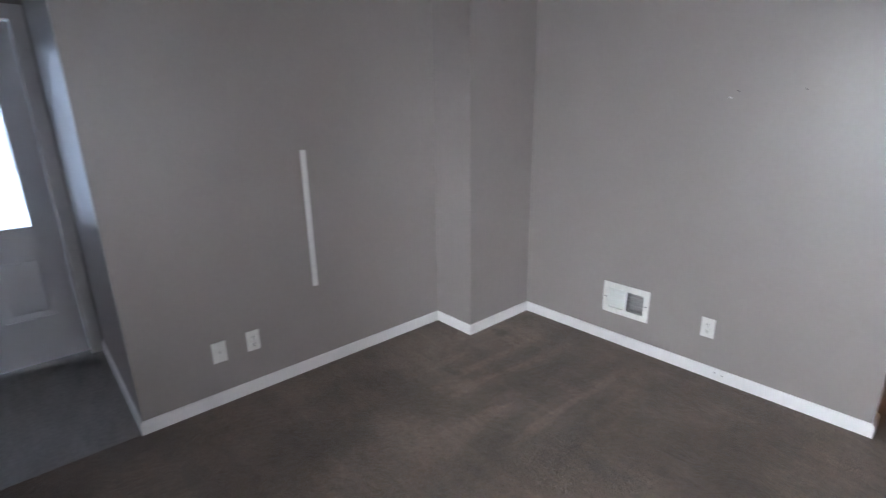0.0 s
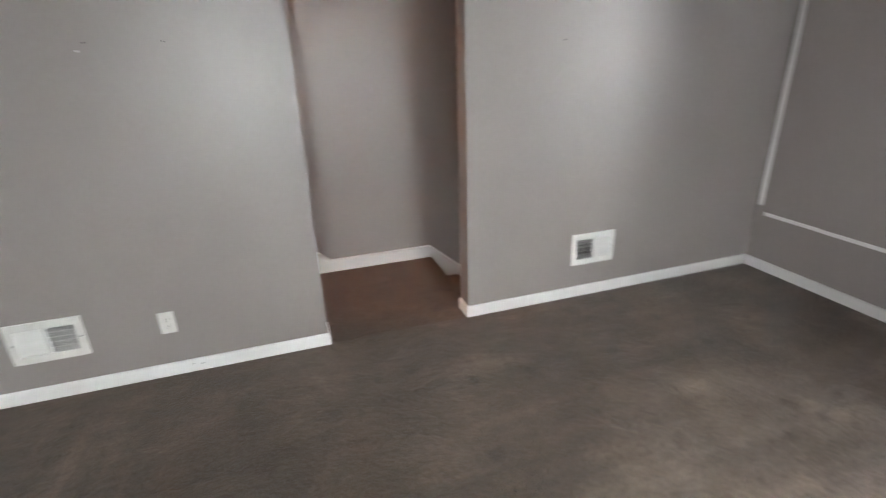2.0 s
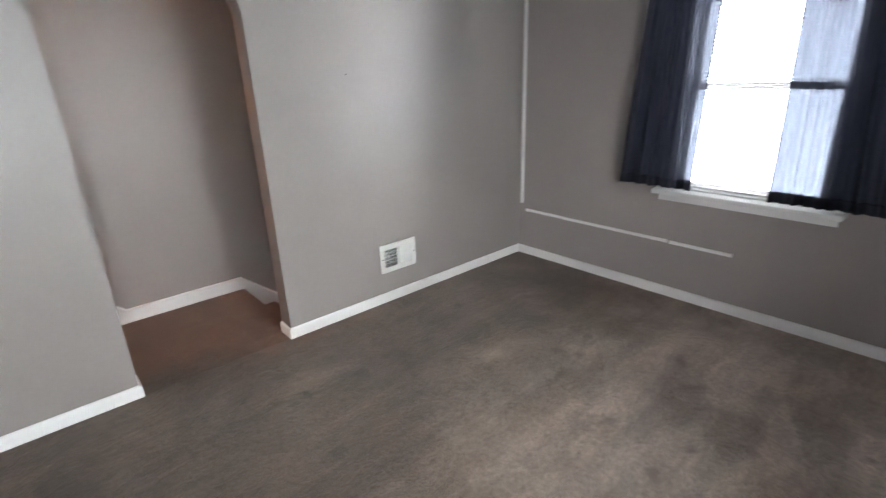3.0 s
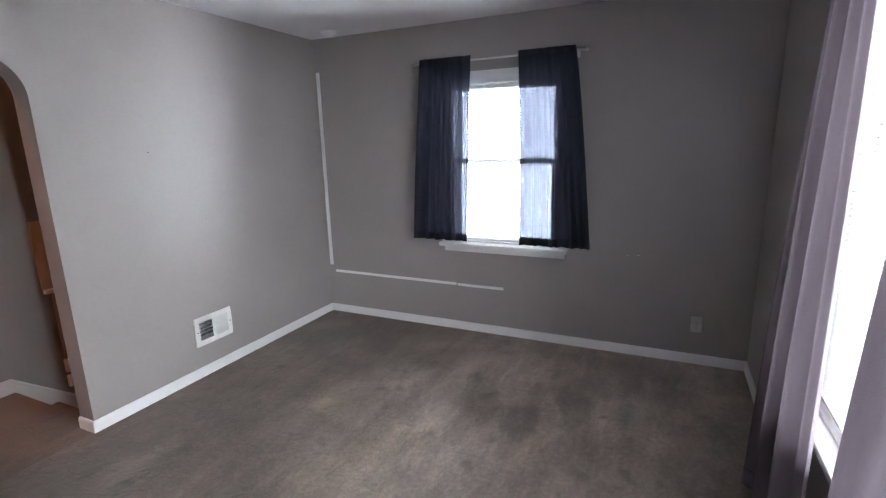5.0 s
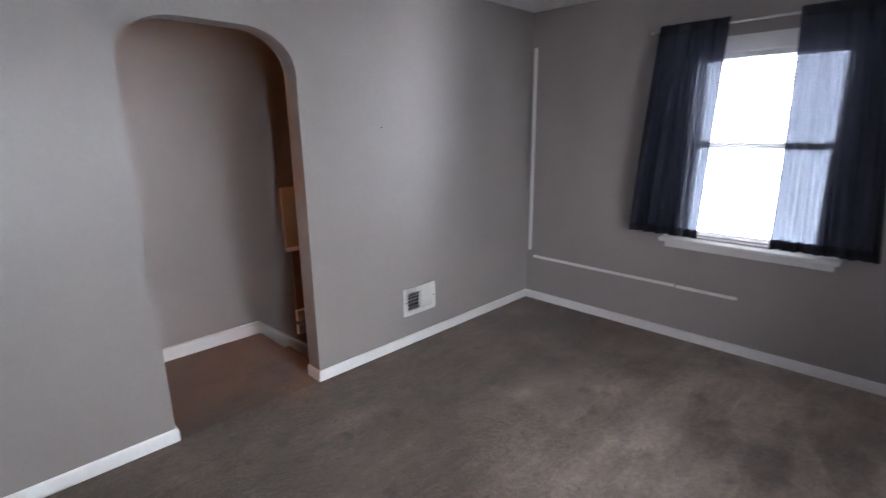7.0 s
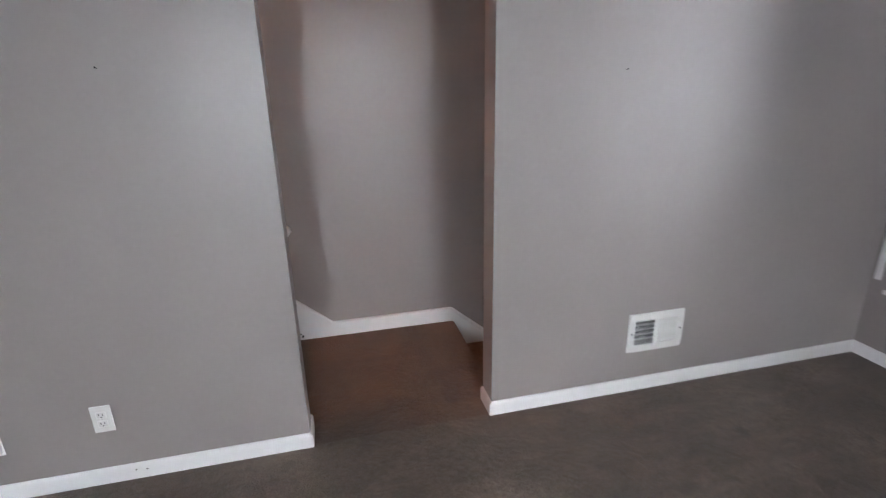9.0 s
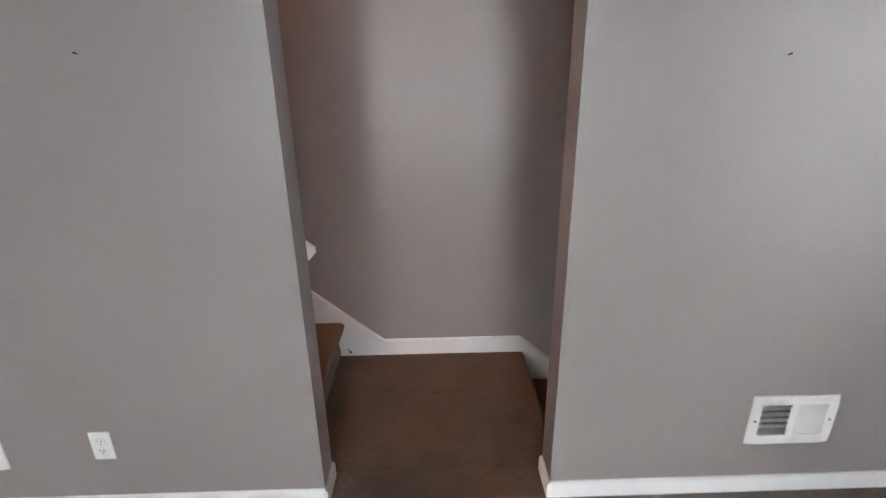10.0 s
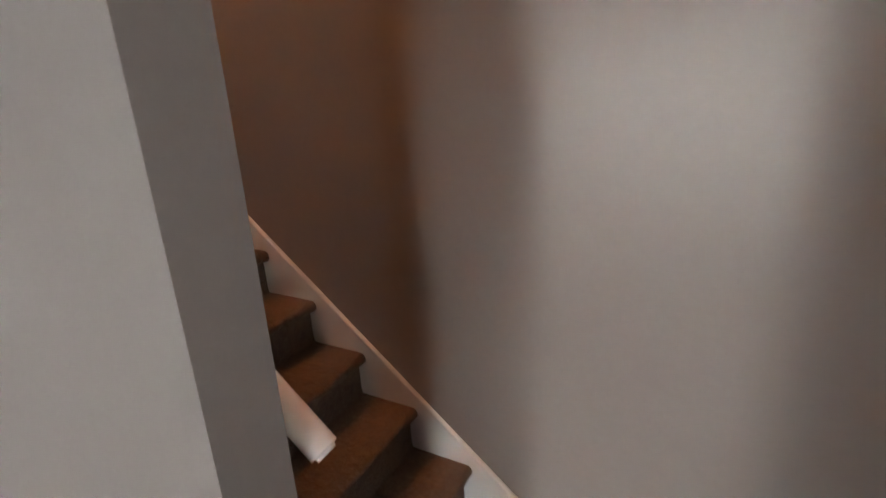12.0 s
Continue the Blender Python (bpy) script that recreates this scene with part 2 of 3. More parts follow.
M_GLASS = glass()
M_FROST = cloth("frosted_glass", (0.85, 0.88, 0.92), 0.8, 0.0, 60.0)
M_LAMP = Mat("lamp_glass", (0.9, 0.85, 0.75), 0.4)
M_LAMP.p.inputs["Emission Color"].default_value = (1, 0.55, 0.25, 1)
M_LAMP.p.inputs["Emission Strength"].default_value = 2.0

M_SKYGLOW = Mat("overcast_sky", (0, 0, 0), 1.0)
M_SKYGLOW.p.inputs["Emission Color"].default_value = (0.95, 0.97, 1, 1)
M_SKYGLOW.p.inputs["Emission Strength"].default_value = 35.0

M_SKYEAST = Mat("overcast_sky_east", (0, 0, 0), 1.0)
M_SKYEAST.p.inputs["Emission Color"].default_value = (0.95, 0.97, 1, 1)
M_SKYEAST.p.inputs["Emission Strength"].default_value = 36.0

M_SKYDIM = Mat("shaded_sky", (0, 0, 0), 1.0)
M_SKYDIM.p.inputs["Emission Color"].default_value = (0.72, 0.84, 1, 1)
M_SKYDIM.p.inputs["Emission Strength"].default_value = 5.0

# ---- mesh helpers ----


def box(bm, x0, x1, y0, y1, z0, z1, bevel=0.0, seg=2):
    m = Matrix.Translation(((x0 + x1) / 2, (y0 + y1) / 2, (z0 + z1) / 2)) @ Matrix.Diagonal((abs(x1 - x0), abs(y1 - y0), abs(z1 - z0), 1))
    r = bmesh.ops.create_cube(bm, size=1, matrix=m)
    if bevel:
        es = {e for v in r["verts"] for e in v.link_edges}
        bmesh.ops.bevel(bm, geom=list(es), offset=bevel, segments=seg, affect="EDGES", profile=0.6)
    return bm


def B(*args, **kw):
    return box(bmesh.new(), *args, **kw)


def rod(bm, a, b, r, seg=16, r2=None):
    a, b = Vector(a), Vector(b)
    m = Matrix.Translation((a + b) / 2) @ (b - a).to_track_quat("Z", "Y").to_matrix().to_4x4()
    bmesh.ops.create_cone(bm, cap_ends=True, segments=seg, radius1=r, radius2=r if r2 is None else r2, depth=(b - a).length, matrix=m)
    return bm


def prism(bm, outline, lo, hi, axis="y"):
    """A closed outline of (u, z), drawn from lo to hi along the axis."""
    def at(u, z, d):
        return (u, d, z) if axis == "y" else (d, u, z)
    a = [bm.verts.new(at(u, z, lo)) for u, z in outline]
    b = [bm.verts.new(at(u, z, hi)) for u, z in outline]
    n = len(outline)
    bm.faces.new(a)
    bm.faces.new(b[::-1])
    for i in range(n):
        j = (i + 1) % n
        bm.faces.new((a[j], a[i], b[i], b[j]))
    return bm


def mesh_of(name, bm, mat, smooth=True):
    bmesh.ops.recalc_face_normals(bm, faces=bm.faces)
    me = bpy.data.meshes.new(name)
    bm.to_mesh(me)
    bm.free()
    me.materials.append(mat.m)
    if smooth:
        me.shade_smooth()
        me.set_sharp_from_angle(angle=radians(35))
    return me


def part(name, bm, mat, parent, label=""):
    ob = new(name, mesh_of(name, bm, mat))
    ob.parent = parent
    return tagged(ob, label)


def structure(name, bm, mat, label, category=""):
    return tagged(new(name, mesh_of(name, bm, mat)), label, category or name.split("_")[0], kind="structure")


def thing(name, at, label, category, group="", kind=""):
    ob = new(name)
    ob.empty_display_size = 0.05
    ob.matrix_world = at if isinstance(at, Matrix) else pose(*at)
    return tagged(ob, label, category, group, kind)


def wall(bm, axis, lo, hi, u0, u1, z0, z1, holes=()):
    """A wall from lo to hi along its thin axis ("x" or "y"), with holes (u0, u1, z0, z1) right through it."""
    us = sorted({u0, u1, *(h[0] for h in holes), *(h[1] for h in holes)})
    zs = sorted({z0, z1, *(h[2] for h in holes), *(h[3] for h in holes)})
    cache = {}

    def v(u, z, d):
        k = (round(u, 5), round(z, 5), round(d, 5))
        if k not in cache:
            cache[k] = bm.verts.new((u, d, z) if axis == "y" else (d, u, z))
        return cache[k]

    def solid(i, j):
        if not (0 <= i < len(us) - 1 and 0 <= j < len(zs) - 1):
            return False
        cu, cz = (us[i] + us[i + 1]) / 2, (zs[j] + zs[j + 1]) / 2
        return not any(a < cu < b and c < cz < d for a, b, c, d in holes)

    for i in range(len(us) - 1):
        for j in range(len(zs) - 1):
            if not solid(i, j):
                continue
            a, b, c, d = us[i], us[i + 1], zs[j], zs[j + 1]
            for w in (lo, hi):
                bm.faces.new([v(a, c, w), v(b, c, w), v(b, d, w), v(a, d, w)])
            for di, dj, p, q in ((-1, 0, (a, c), (a, d)), (1, 0, (b, c), (b, d)), (0, -1, (a, c), (b, c)), (0, 1, (a, d), (b, d))):
                if not solid(i + di, j + dj):
                    bm.faces.new([v(*p, lo), v(*q, lo), v(*q, hi), v(*p, hi)])
    return bm


def backdrop(name, at, w, h, mat=None):
    bm = bmesh.new()
    bmesh.ops.create_grid(bm, x_segments=1, y_segments=1, size=0.5, matrix=Matrix.Diagonal((w, h, 1, 1)))
    ob = structure(name, bm, mat or M_SKYGLOW, "bright overcast sky outside the window", "backdrop")
    ob.matrix_world = at


# ---- the plan ----
XE, XW, YS, H = 3.026, -2.388, -3.435, 2.44
AW, AT = 0.838, 2.046            # the arch: width and crown
T = 0.13                         # wall of the arch
YB = 1.018                       # wall behind the stairs
CX, CY = -2.047, -0.613          # the boxed-in corner
VY, VX = -2.535, -3.58           # the entry
VENT1, VENT2 = (-1.257, 0.307), (1.692, 0.322)
WE = (-2.14, -1.28, 0.760, 1.988)   # east window opening: y, y, z, z
WS = (-0.70, 1.62, 0.55, 2.12)   # south window opening: x, x, z, z

bm = bmesh.new()
holes = [(0.0, AW, 0.0, AT)]
for cx, cz in (VENT1, VENT2):
    holes.append((cx - 0.125, cx + 0.125, cz - 0.07, cz + 0.07))
wall(bm, "y", 0.0, T, XW - 0.13, XE + 0.13, 0.0, H, holes)
for side in (0, 1):
    rx, rz, n = 0.27, 0.215, 14
    cx = 0.0 if side == 0 else AW
    sgn = 1 if side == 0 else -1
    arc = [(cx + sgn * (rx - rx * math.cos(a)), AT - rz + rz * math.sin(a)) for a in [i * math.pi / 2 / n for i in range(n + 1)]]
    for d in (0.0, T):
        c = bm.verts.new((cx, d, AT))
        vs = [bm.verts.new((u, d, z)) for u, z in arc]
        for p, q in zip(vs, vs[1:]):
            bm.faces.new((c, p, q))
    for (u, z), (u2, z2) in zip(arc, arc[1:]):
        bm.faces.new([bm.verts.new(p) for p in ((u, 0.0, z), (u2, 0.0, z2), (u2, T, z2), (u, T, z))])
bmesh.ops.remove_doubles(bm, verts=bm.verts, dist=0.0004)

structure("wall_north", bm, M_WALL, "taupe painted wall with a round-cornered archway to the stairs", "wall")
structure("wall_east", wall(bmesh.new(), "x", XE, XE + 0.13, YS - 0.13, 0.0, 0.0, H, [WE]), M_WALL, "taupe painted wall with a curtained window", "wall")
structure("wall_south", wall(bmesh.new(), "y", YS - 0.13, YS, VX - 0.13, XE, 0.0, H, [WS]), M_WALL, "taupe painted wall with a wide low window", "wall")
structure("wall_west", B(XW - 0.13, XW, VY, 0.0, 0.0, H), M_WALL, "taupe painted wall with outlets and a cable cover", "wall")
structure("wall_chase", B(XW, CX, CY, 0.0, 0.0, H), M_WALL, "taupe boxed-in pipe chase in the room corner", "wall")
structure("wall_entry_north", B(VX, XW - 0.13, VY, VY + 0.13, 0.0, H), M_WALL, "taupe painted side wall of the entry", "wall")
DOOR = (-3.42, -2.612, 0.0, 2.015)
structure("wall_entry_west", wall(bmesh.new(), "x", VX - 0.13, VX, YS, VY + 0.13, 0.0, H, [DOOR]), M_WALL, "taupe painted wall round the front door", "wall")
structure("ceiling", B(VX - 0.13, XE + 0.13, YS - 0.13, T, H, H + 0.12), M_CEIL, "flat white painted ceiling")
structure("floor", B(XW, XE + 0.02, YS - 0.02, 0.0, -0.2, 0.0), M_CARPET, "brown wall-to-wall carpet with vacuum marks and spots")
structure("floor_entry", B(VX - 0.13, XW, YS - 0.02, VY + 0.02, -0.2, -0.004), M_VINYL, "worn grey vinyl floor of the entry")

# stairwell shell
structure("wall_stair_back", B(-3.9, XE + 0.13, YB, YB + 0.12, -2.4, 4.9), M_WALL, "taupe painted wall behind the stairs", "wall")
structure("wall_stair_upper", B(-3.9, XE + 0.13, 0.004, T, H + 0.12, 4.9), M_WALL, "taupe painted upper wall over the stairs", "wall")
structure("wall_stair_west", B(-4.02, -3.9, 0.0, YB + 0.12, 0.0, 4.9), M_WALL, "taupe painted end wall up the stairs", "wall")
structure("wall_stair_side", B(-3.9, XW - 0.13, 0.0, T, 0.0, H + 0.12), M_WALL, "taupe painted side wall of the stairs", "wall")
structure("wall_stair_east", B(XE + 0.13, XE + 0.25, 0.0, YB + 0.12, -2.4, 4.9), M_WALL, "taupe painted end wall over the lower stairs", "wall")
structure("wall_stair_lower", B(0.93, XE + 0.13, 0.003, T, -2.4, -0.2), M_WALL, "taupe painted wall beside the lower stairs", "wall")
structure("ceiling_stair", B(-4.02, XE + 0.25, 0.0, YB + 0.12, 4.9, 5.0), M_CEIL, "white ceiling over the stairwell", "ceiling")
structure("floor_basement", B(0.6, XE + 0.25, 0.0, YB + 0.12, -2.5, -2.4), M_VINYL, "dull basement floor at the foot of the stairs", "floor")

# ---- baseboards ----
BH, BT = 0.069, 0.013


def skirting(name, a, b, n, label="white painted baseboard", h=BH):
    """A run from a to b (x, y) along a wall; n is the side of the room."""
    (ax, ay), (bx, by) = a, b
    d = Vector((bx - ax, by - ay, 0))
    q = Vector((n[0], n[1], 0))
    prof = [(0, 0.0), (BT, 0.0), (BT, h - 0.012), (BT - 0.004, h - 0.004), (BT - 0.008, h), (0, h)]
    bm = bmesh.new()
    ends = []
    for o in (Vector((ax, ay, 0)), Vector((ax, ay, 0)) + d):
        ends.append([bm.verts.new(o + q * t + Vector((0, 0, z))) for t, z in prof])
    k = len(prof)
    bm.faces.new(ends[0]), bm.faces.new(ends[1][::-1])
    for i in range(k):
        j = (i + 1) % k
        bm.faces.new((ends[0][j], ends[0][i], ends[1][i], ends[1][j]))
    return structure(name, bm, M_TRIM, label, "baseboard")


skirting("baseboard_1", (CX, 0), (0.0, 0), (0, -1))
skirting("baseboard_2", (AW, 0), (XE, 0), (0, -1))
skirting("baseboard_3", (XE, 0), (XE, YS), (-1, 0))
skirting("baseboard_4", (XE, YS), (XW, YS), (0, 1))
skirting("baseboard_5", (XW, VY), (XW, CY), (1, 0))
skirting("baseboard_6", (XW, CY), (CX + BT, CY), (0, -1))
skirting("baseboard_7", (CX, CY), (CX, 0), (1, 0))
skirting("baseboard_8", (XW + BT, VY), (VX, VY), (0, -1))
skirting("baseboard_9", (0, -BT), (0, T), (1, 0), "white painted baseboard return in the archway")
skirting("baseboard_10", (AW, -BT), (AW, T), (-1, 0), "white painted baseboard return in the archway")

# ---- front door ----
door_1 = thing("door_1", (VX - 0.05, -3.016, 0.0), "closed white panelled front door in daylight", "door", kind="structure")
leaf = part("door_leaf", wall(bmesh.new(), "x", -0.045, 0.0, -0.402, 0.402, 0.004, 2.01,
                              [(-0.29, -0.04, 0.30, 0.70), (0.04, 0.29, 0.30, 0.70), (-0.29, 0.29, 0.86, 1.88)]), M_DOOR, door_1)
part("door_lite", B(-0.028, -0.020, -0.29, 0.29, 0.86, 1.88), M_FROST, door_1, "frosted glass lite glowing with daylight")
b = wall(bmesh.new(), "x", -0.004, 0.010, -0.315, 0.315, 0.835, 1.905, [(-0.275, 0.275, 0.875, 1.865)])
part("lite_frame", b, M_DOOR, door_1)
for y0, y1, z0, z1 in ((-0.29, -0.04, 0.30, 0.70), (0.04, 0.29, 0.30, 0.70)):
    b = B(-0.030, -0.016, y0, y1, z0, z1)
    box(b, -0.018, -0.007, y0 + 0.035, y1 - 0.035, z0 + 0.035, z1 - 0.035, 0.008)
    part("door_panel", b, M_DOOR, door_1)
b = rod(bmesh.new(), (0.0, -0.345, 0.96), (0.045, -0.345, 0.96), 0.012)
bmesh.ops.create_uvsphere(b, u_segments=16, v_segments=10, radius=0.028, matrix=Matrix.Translation((0.06, -0.345, 0.96)))
part("door_knob", b, M_METAL, door_1, "nickel door knob")
b = B(VX, VX + 0.018, -2.608, -2.540, 0.0, 2.09, 0.004)
box(b, VX, VX + 0.018, -3.436, -3.415, 0.0, 2.09, 0.004)
box(b, VX, VX + 0.018, -3.415, -2.608, 2.012, 2.09, 0.004)
structure("trim_door", b, M_TRIM, "white painted casing round the front door", "trim")

# ---- windows ----


def blind(name, at, width, top, bottom, pitch, label, slat_w=0.025, tilt=24):
    """A mini blind; local x runs along the window, y into the room."""
    ob = thing(name, at, label, "blind")
    part("headrail", B(-width / 2, width / 2, -0.018, 0.018, top - 0.03, top, 0.003), M_SLAT, ob)
    part("bottom_rail", B(-width / 2, width / 2, -0.012, 0.012, bottom, bottom + 0.014, 0.003), M_SLAT, ob)
    bm = bmesh.new()
    n = 4
    rows = []
    for e in (-width / 2, width / 2):
        rows.append([(e, (i / n - 0.5) * slat_w, 0.0022 * (1 - (2 * i / n - 1) ** 2)) for i in range(n + 1)])
    for off in (0.0, -0.0006):
        vs = [[bm.verts.new((x, y, z + off)) for x, y, z in r] for r in rows]
        for i in range(n):
            bm.faces.new((vs[0][i], vs[0][i + 1], vs[1][i + 1], vs[1][i]))
    me = mesh_of("slat", bm, M_SLAT)
    z = bottom + 0.014 + pitch
    while z < top - 0.035:
        s = new("slat", me)
        s.parent = ob
        s.matrix_local = pose(0, 0, z, tilt)
        z += pitch
    for u in (-width * 0.32, width * 0.32):
        part("ladder_cord", rod(bmesh.new(), (u, 0.014, bottom), (u, 0.014, top - 0.02), 0.0012, 6), M_SLAT, ob)
    return ob


# east window: local x along the wall, y into the room
wy0, wy1, wz0, wz1 = WE
wc, ww = (wy0 + wy1) / 2, wy1 - wy0
window_1 = thing("window_1", pose(XE, wc, 0.0, 0, 0, 90), "white double-hung window with casing and sill", "window", kind="structure")


def sash(parent, u0, u1, z0, z1, y0, y1, bar=0.042):
    f = part("sash", wall(bmesh.new(), "y", y0, y1, u0, u1, z0, z1, [(u0 + bar, u1 - bar, z0 + bar, z1 - bar)]), M_TRIM, parent)
    p = part("pane", B(u0 + bar, u1 - bar, (y0 + y1) / 2 - 0.002, (y0 + y1) / 2 + 0.002, z0 + bar, z1 - bar), M_GLASS, f)
    p.visible_shadow = False
    return f


hw = ww / 2
sash(window_1, -hw + 0.02, hw - 0.02, wz0 + 0.012, 1.425, -0.085, -0.055)
sash(window_1, -hw + 0.02, hw - 0.02, 1.385, wz1 - 0.012, -0.118, -0.088)
part("window_frame", wall(bmesh.new(), "y", -0.128, -0.002, -hw + 0.001, hw - 0.001, wz0 + 0.001, wz1 - 0.001,
                          [(-hw + 0.02, hw - 0.02, wz0 + 0.012, wz1 - 0.012)]), M_TRIM, window_1)
b = B(-hw - 0.075, -hw + 0.006, 0.0, 0.018, wz0, wz1 - 0.01, 0.004)
box(b, hw - 0.006, hw + 0.075, 0.0, 0.018, wz0, wz1 - 0.01, 0.004)
part("casing", b, M_TRIM, window_1)
part("head_casing", B(-hw - 0.075, hw + 0.075, 0.0, 0.021, wz1 - 0.01, wz1 + 0.085, 0.004), M_TRIM, window_1)
part("window_sill", B(-0.515, 0.515, -0.05, 0.085, wz0 - 0.028, wz0 + 0.002, 0.008, 3), M_TRIM, window_1, "white sill board with rounded nose")
part("apron", B(-0.49, 0.49, 0.0, 0.020, wz0 - 0.078, wz0 - 0.028, 0.004), M_TRIM, window_1)
blind("window_blind", pose(XE + 0.03, wc, 0.0, 0, 0, 90), ww - 0.05, wz1 - 0.015, wz0 + 0.02, 0.0215, "lowered white mini blind glowing with daylight", tilt=20)

# south window
sx0, sx1, sz0, sz1 = WS
sc, sw = (sx0 + sx1) / 2, sx1 - sx0
window_2 = thing("window_2", pose(sc, YS, 0.0), "wide white window with a low sill", "window", kind="structure")
hw = sw / 2
part("window_frame", wall(bmesh.new(), "y", -0.128, -0.002, -hw + 0.001, hw - 0.001, sz0 + 0.001, sz1 - 0.001,
                          [(-hw + 0.02, -0.40, sz0 + 0.015, sz1 - 0.015), (-0.36, 0.36, sz0 + 0.015, sz1 - 0.015), (0.40, hw - 0.02, sz0 + 0.015, sz1 - 0.015)]), M_TRIM, window_2)
for u0, u1 in ((-hw + 0.02, -0.40), (-0.36, 0.36), (0.40, hw - 0.02)):
    sash(window_2, u0 + 0.001, u1 - 0.001, sz0 + 0.016, sz1 - 0.016, -0.10, -0.07)
b = B(-hw - 0.075, -hw + 0.006, 0.0, 0.018, sz0, sz1 - 0.01, 0.004)
box(b, hw - 0.006, hw + 0.075, 0.0, 0.018, sz0, sz1 - 0.01, 0.004)
part("casing", b, M_TRIM, window_2)
part("head_casing", B(-hw - 0.075, hw + 0.075, 0.0, 0.021, sz1 - 0.01, sz1 + 0.085, 0.004), M_TRIM, window_2)
part("window_sill", B(-hw - 0.10, hw + 0.10, -0.05, 0.06, sz0 - 0.028, sz0 + 0.002, 0.008, 3), M_TRIM, window_2, "white sill board with rounded nose")
part("apron", B(-hw - 0.075, hw + 0.075, 0.0, 0.018, sz0 - 0.10, sz0 - 0.028, 0.004), M_TRIM, window_2)
blind("window_blind", pose(sc, YS - 0.03, 0.0), sw - 0.05, sz1 - 0.015, sz0 + 0.03, 0.0215, "lowered white mini blind over the wide window", tilt=-20)


backdrop("backdrop_east", pose(5.6, -3.0, 7.3, 90, 0, -90), 26, 15, M_SKYEAST)
backdrop("backdrop_west", pose(-5.2, -3.0, 1.6, 90, 0, 90), 6, 5, M_SKYDIM)
backdrop("backdrop_south", pose(0.6, -6.4, 8.6, 90, 0, 180), 9.8, 18)


# ---- curtains ----
def drape(u_top, u_bot, z0, z1, folds, depth0, depth1, seed, n=120, k=36, v0=0.0, v1=1.0, lean=0.0):
    """Hanging cloth between z0 (bottom) and z1 (top); folds open towards the bottom. v0..v1: the stretch of it that is built."""
    rnd = random.Random(seed)
    ph = [rnd.uniform(0, 6.28) for _ in range(5)]
    warp = [rnd.uniform(-0.25, 0.25) for _ in range(3)]
    bm = bmesh.new()
    grid = []
    for j in range(k + 1):
        v = v0 + (v1 - v0) * j / k           # 0 at the top
        a = u_top[0] + (u_bot[0] - u_top[0]) * v ** 0.8
        b = u_top[1] + (u_bot[1] - u_top[1]) * v ** 0.8
        dep = depth0 + (depth1 - depth0) * min(1, v * 1.5)
        row = []
        for i in range(n + 1):
            s = i / n
            w = s + 0.02 * math.sin(6.28 * (1.5 * s + warp[0]) + ph[0]) * v
            y = dep * (math.sin(6.283 * folds * w + ph[1] + 0.5 * math.sin(3 * v + ph[2])) * (0.65 + 0.35 * math.sin(6.28 * 1.3 * s + ph[3]))
                       + 0.35 * math.sin(6.283 * folds * 2.3 * w + ph[4]))
            hemlift = 0.006 * math.sin(6.283 * folds * w + ph[1]) * v ** 6
            row.append(bm.verts.new((a + (b - a) * w, y + 0.012 + lean * v, z1 + (z0 - z1) * v + hemlift)))
        grid.append(row)
    for r, r2 in zip(grid, grid[1:]):
        for i in range(n):
            bm.faces.new((r[i], r[i + 1], r2[i + 1], r2[i]))
    return bm


def curtain(name, at, u_top, u_bot, z0, z1, folds, d0, d1, seed, cloth_, hem_, label, hem=0.06, head=0.055, group="", lean=0.0):
    ob = thing(name, at, label, "curtain", group)
    hh, hd = hem / (z1 - z0), head / (z1 - z0)
    for nm, mat, v0, v1, k in (("header", hem_, 0.0, hd, 4), ("cloth", cloth_, hd, 1 - hh, 40), ("hem", hem_, 1 - hh, 1.0, 4)):
        o = part(nm, drape(u_top, u_bot, z0, z1, folds, d0, d1, seed, k=k, v0=v0, v1=v1, lean=lean), mat, ob)
        if nm != "cloth":
            th = o.modifiers.new("thickness", "SOLIDIFY")
            th.thickness, th.offset = 0.0016, 0
    return ob


RX, RZ = 2.922, 2.138
rod_1 = thing("curtain_rod", (RX, -1.70, RZ), "thin silver curtain rod with small ball ends", "curtain rod")
part("tube", rod(bmesh.new(), (0, 0.655, 0), (0, -0.615, 0), 0.0065), M_METAL, rod_1)
for y in (0.662, -0.625):
    b = bmesh.new()
    bmesh.ops.create_uvsphere(b, u_segments=14, v_segments=10, radius=0.013, matrix=Matrix.Translation((0, y, 0)))
    part("finial", b, M_METAL, rod_1)
for y in (0.60, -0.55):
    b = rod(bmesh.new(), (-0.004, y, -0.010), (XE - RX, y, -0.010), 0.004, 10)
    box(b, XE - RX - 0.004, XE - RX, y - 0.012, y + 0.012, -0.035, 0.02, 0.002)
    part("bracket", b, M_METAL, rod_1)
curtain("window_curtain", pose(RX - 0.009, -1.70, 0.0, 0, 0, 90), (0.19, 0.605), (0.218, 0.71), 0.793, 2.168, 4.5, 0.006, 0.034, 4, M_NAVY, M_NAVYHEM,
        "short navy sheer curtain panel gathered on its rod", group="window curtains")
curtain("window_curtain", pose(RX - 0.009, -1.70, 0.0, 0, 0, 90), (-0.55, -0.16), (-0.70, -0.175), 0.795, 2.168, 4.2, 0.006, 0.036, 9, M_NAVY, M_NAVYHEM,
        "short navy sheer curtain panel gathered on its rod", group="window curtains")

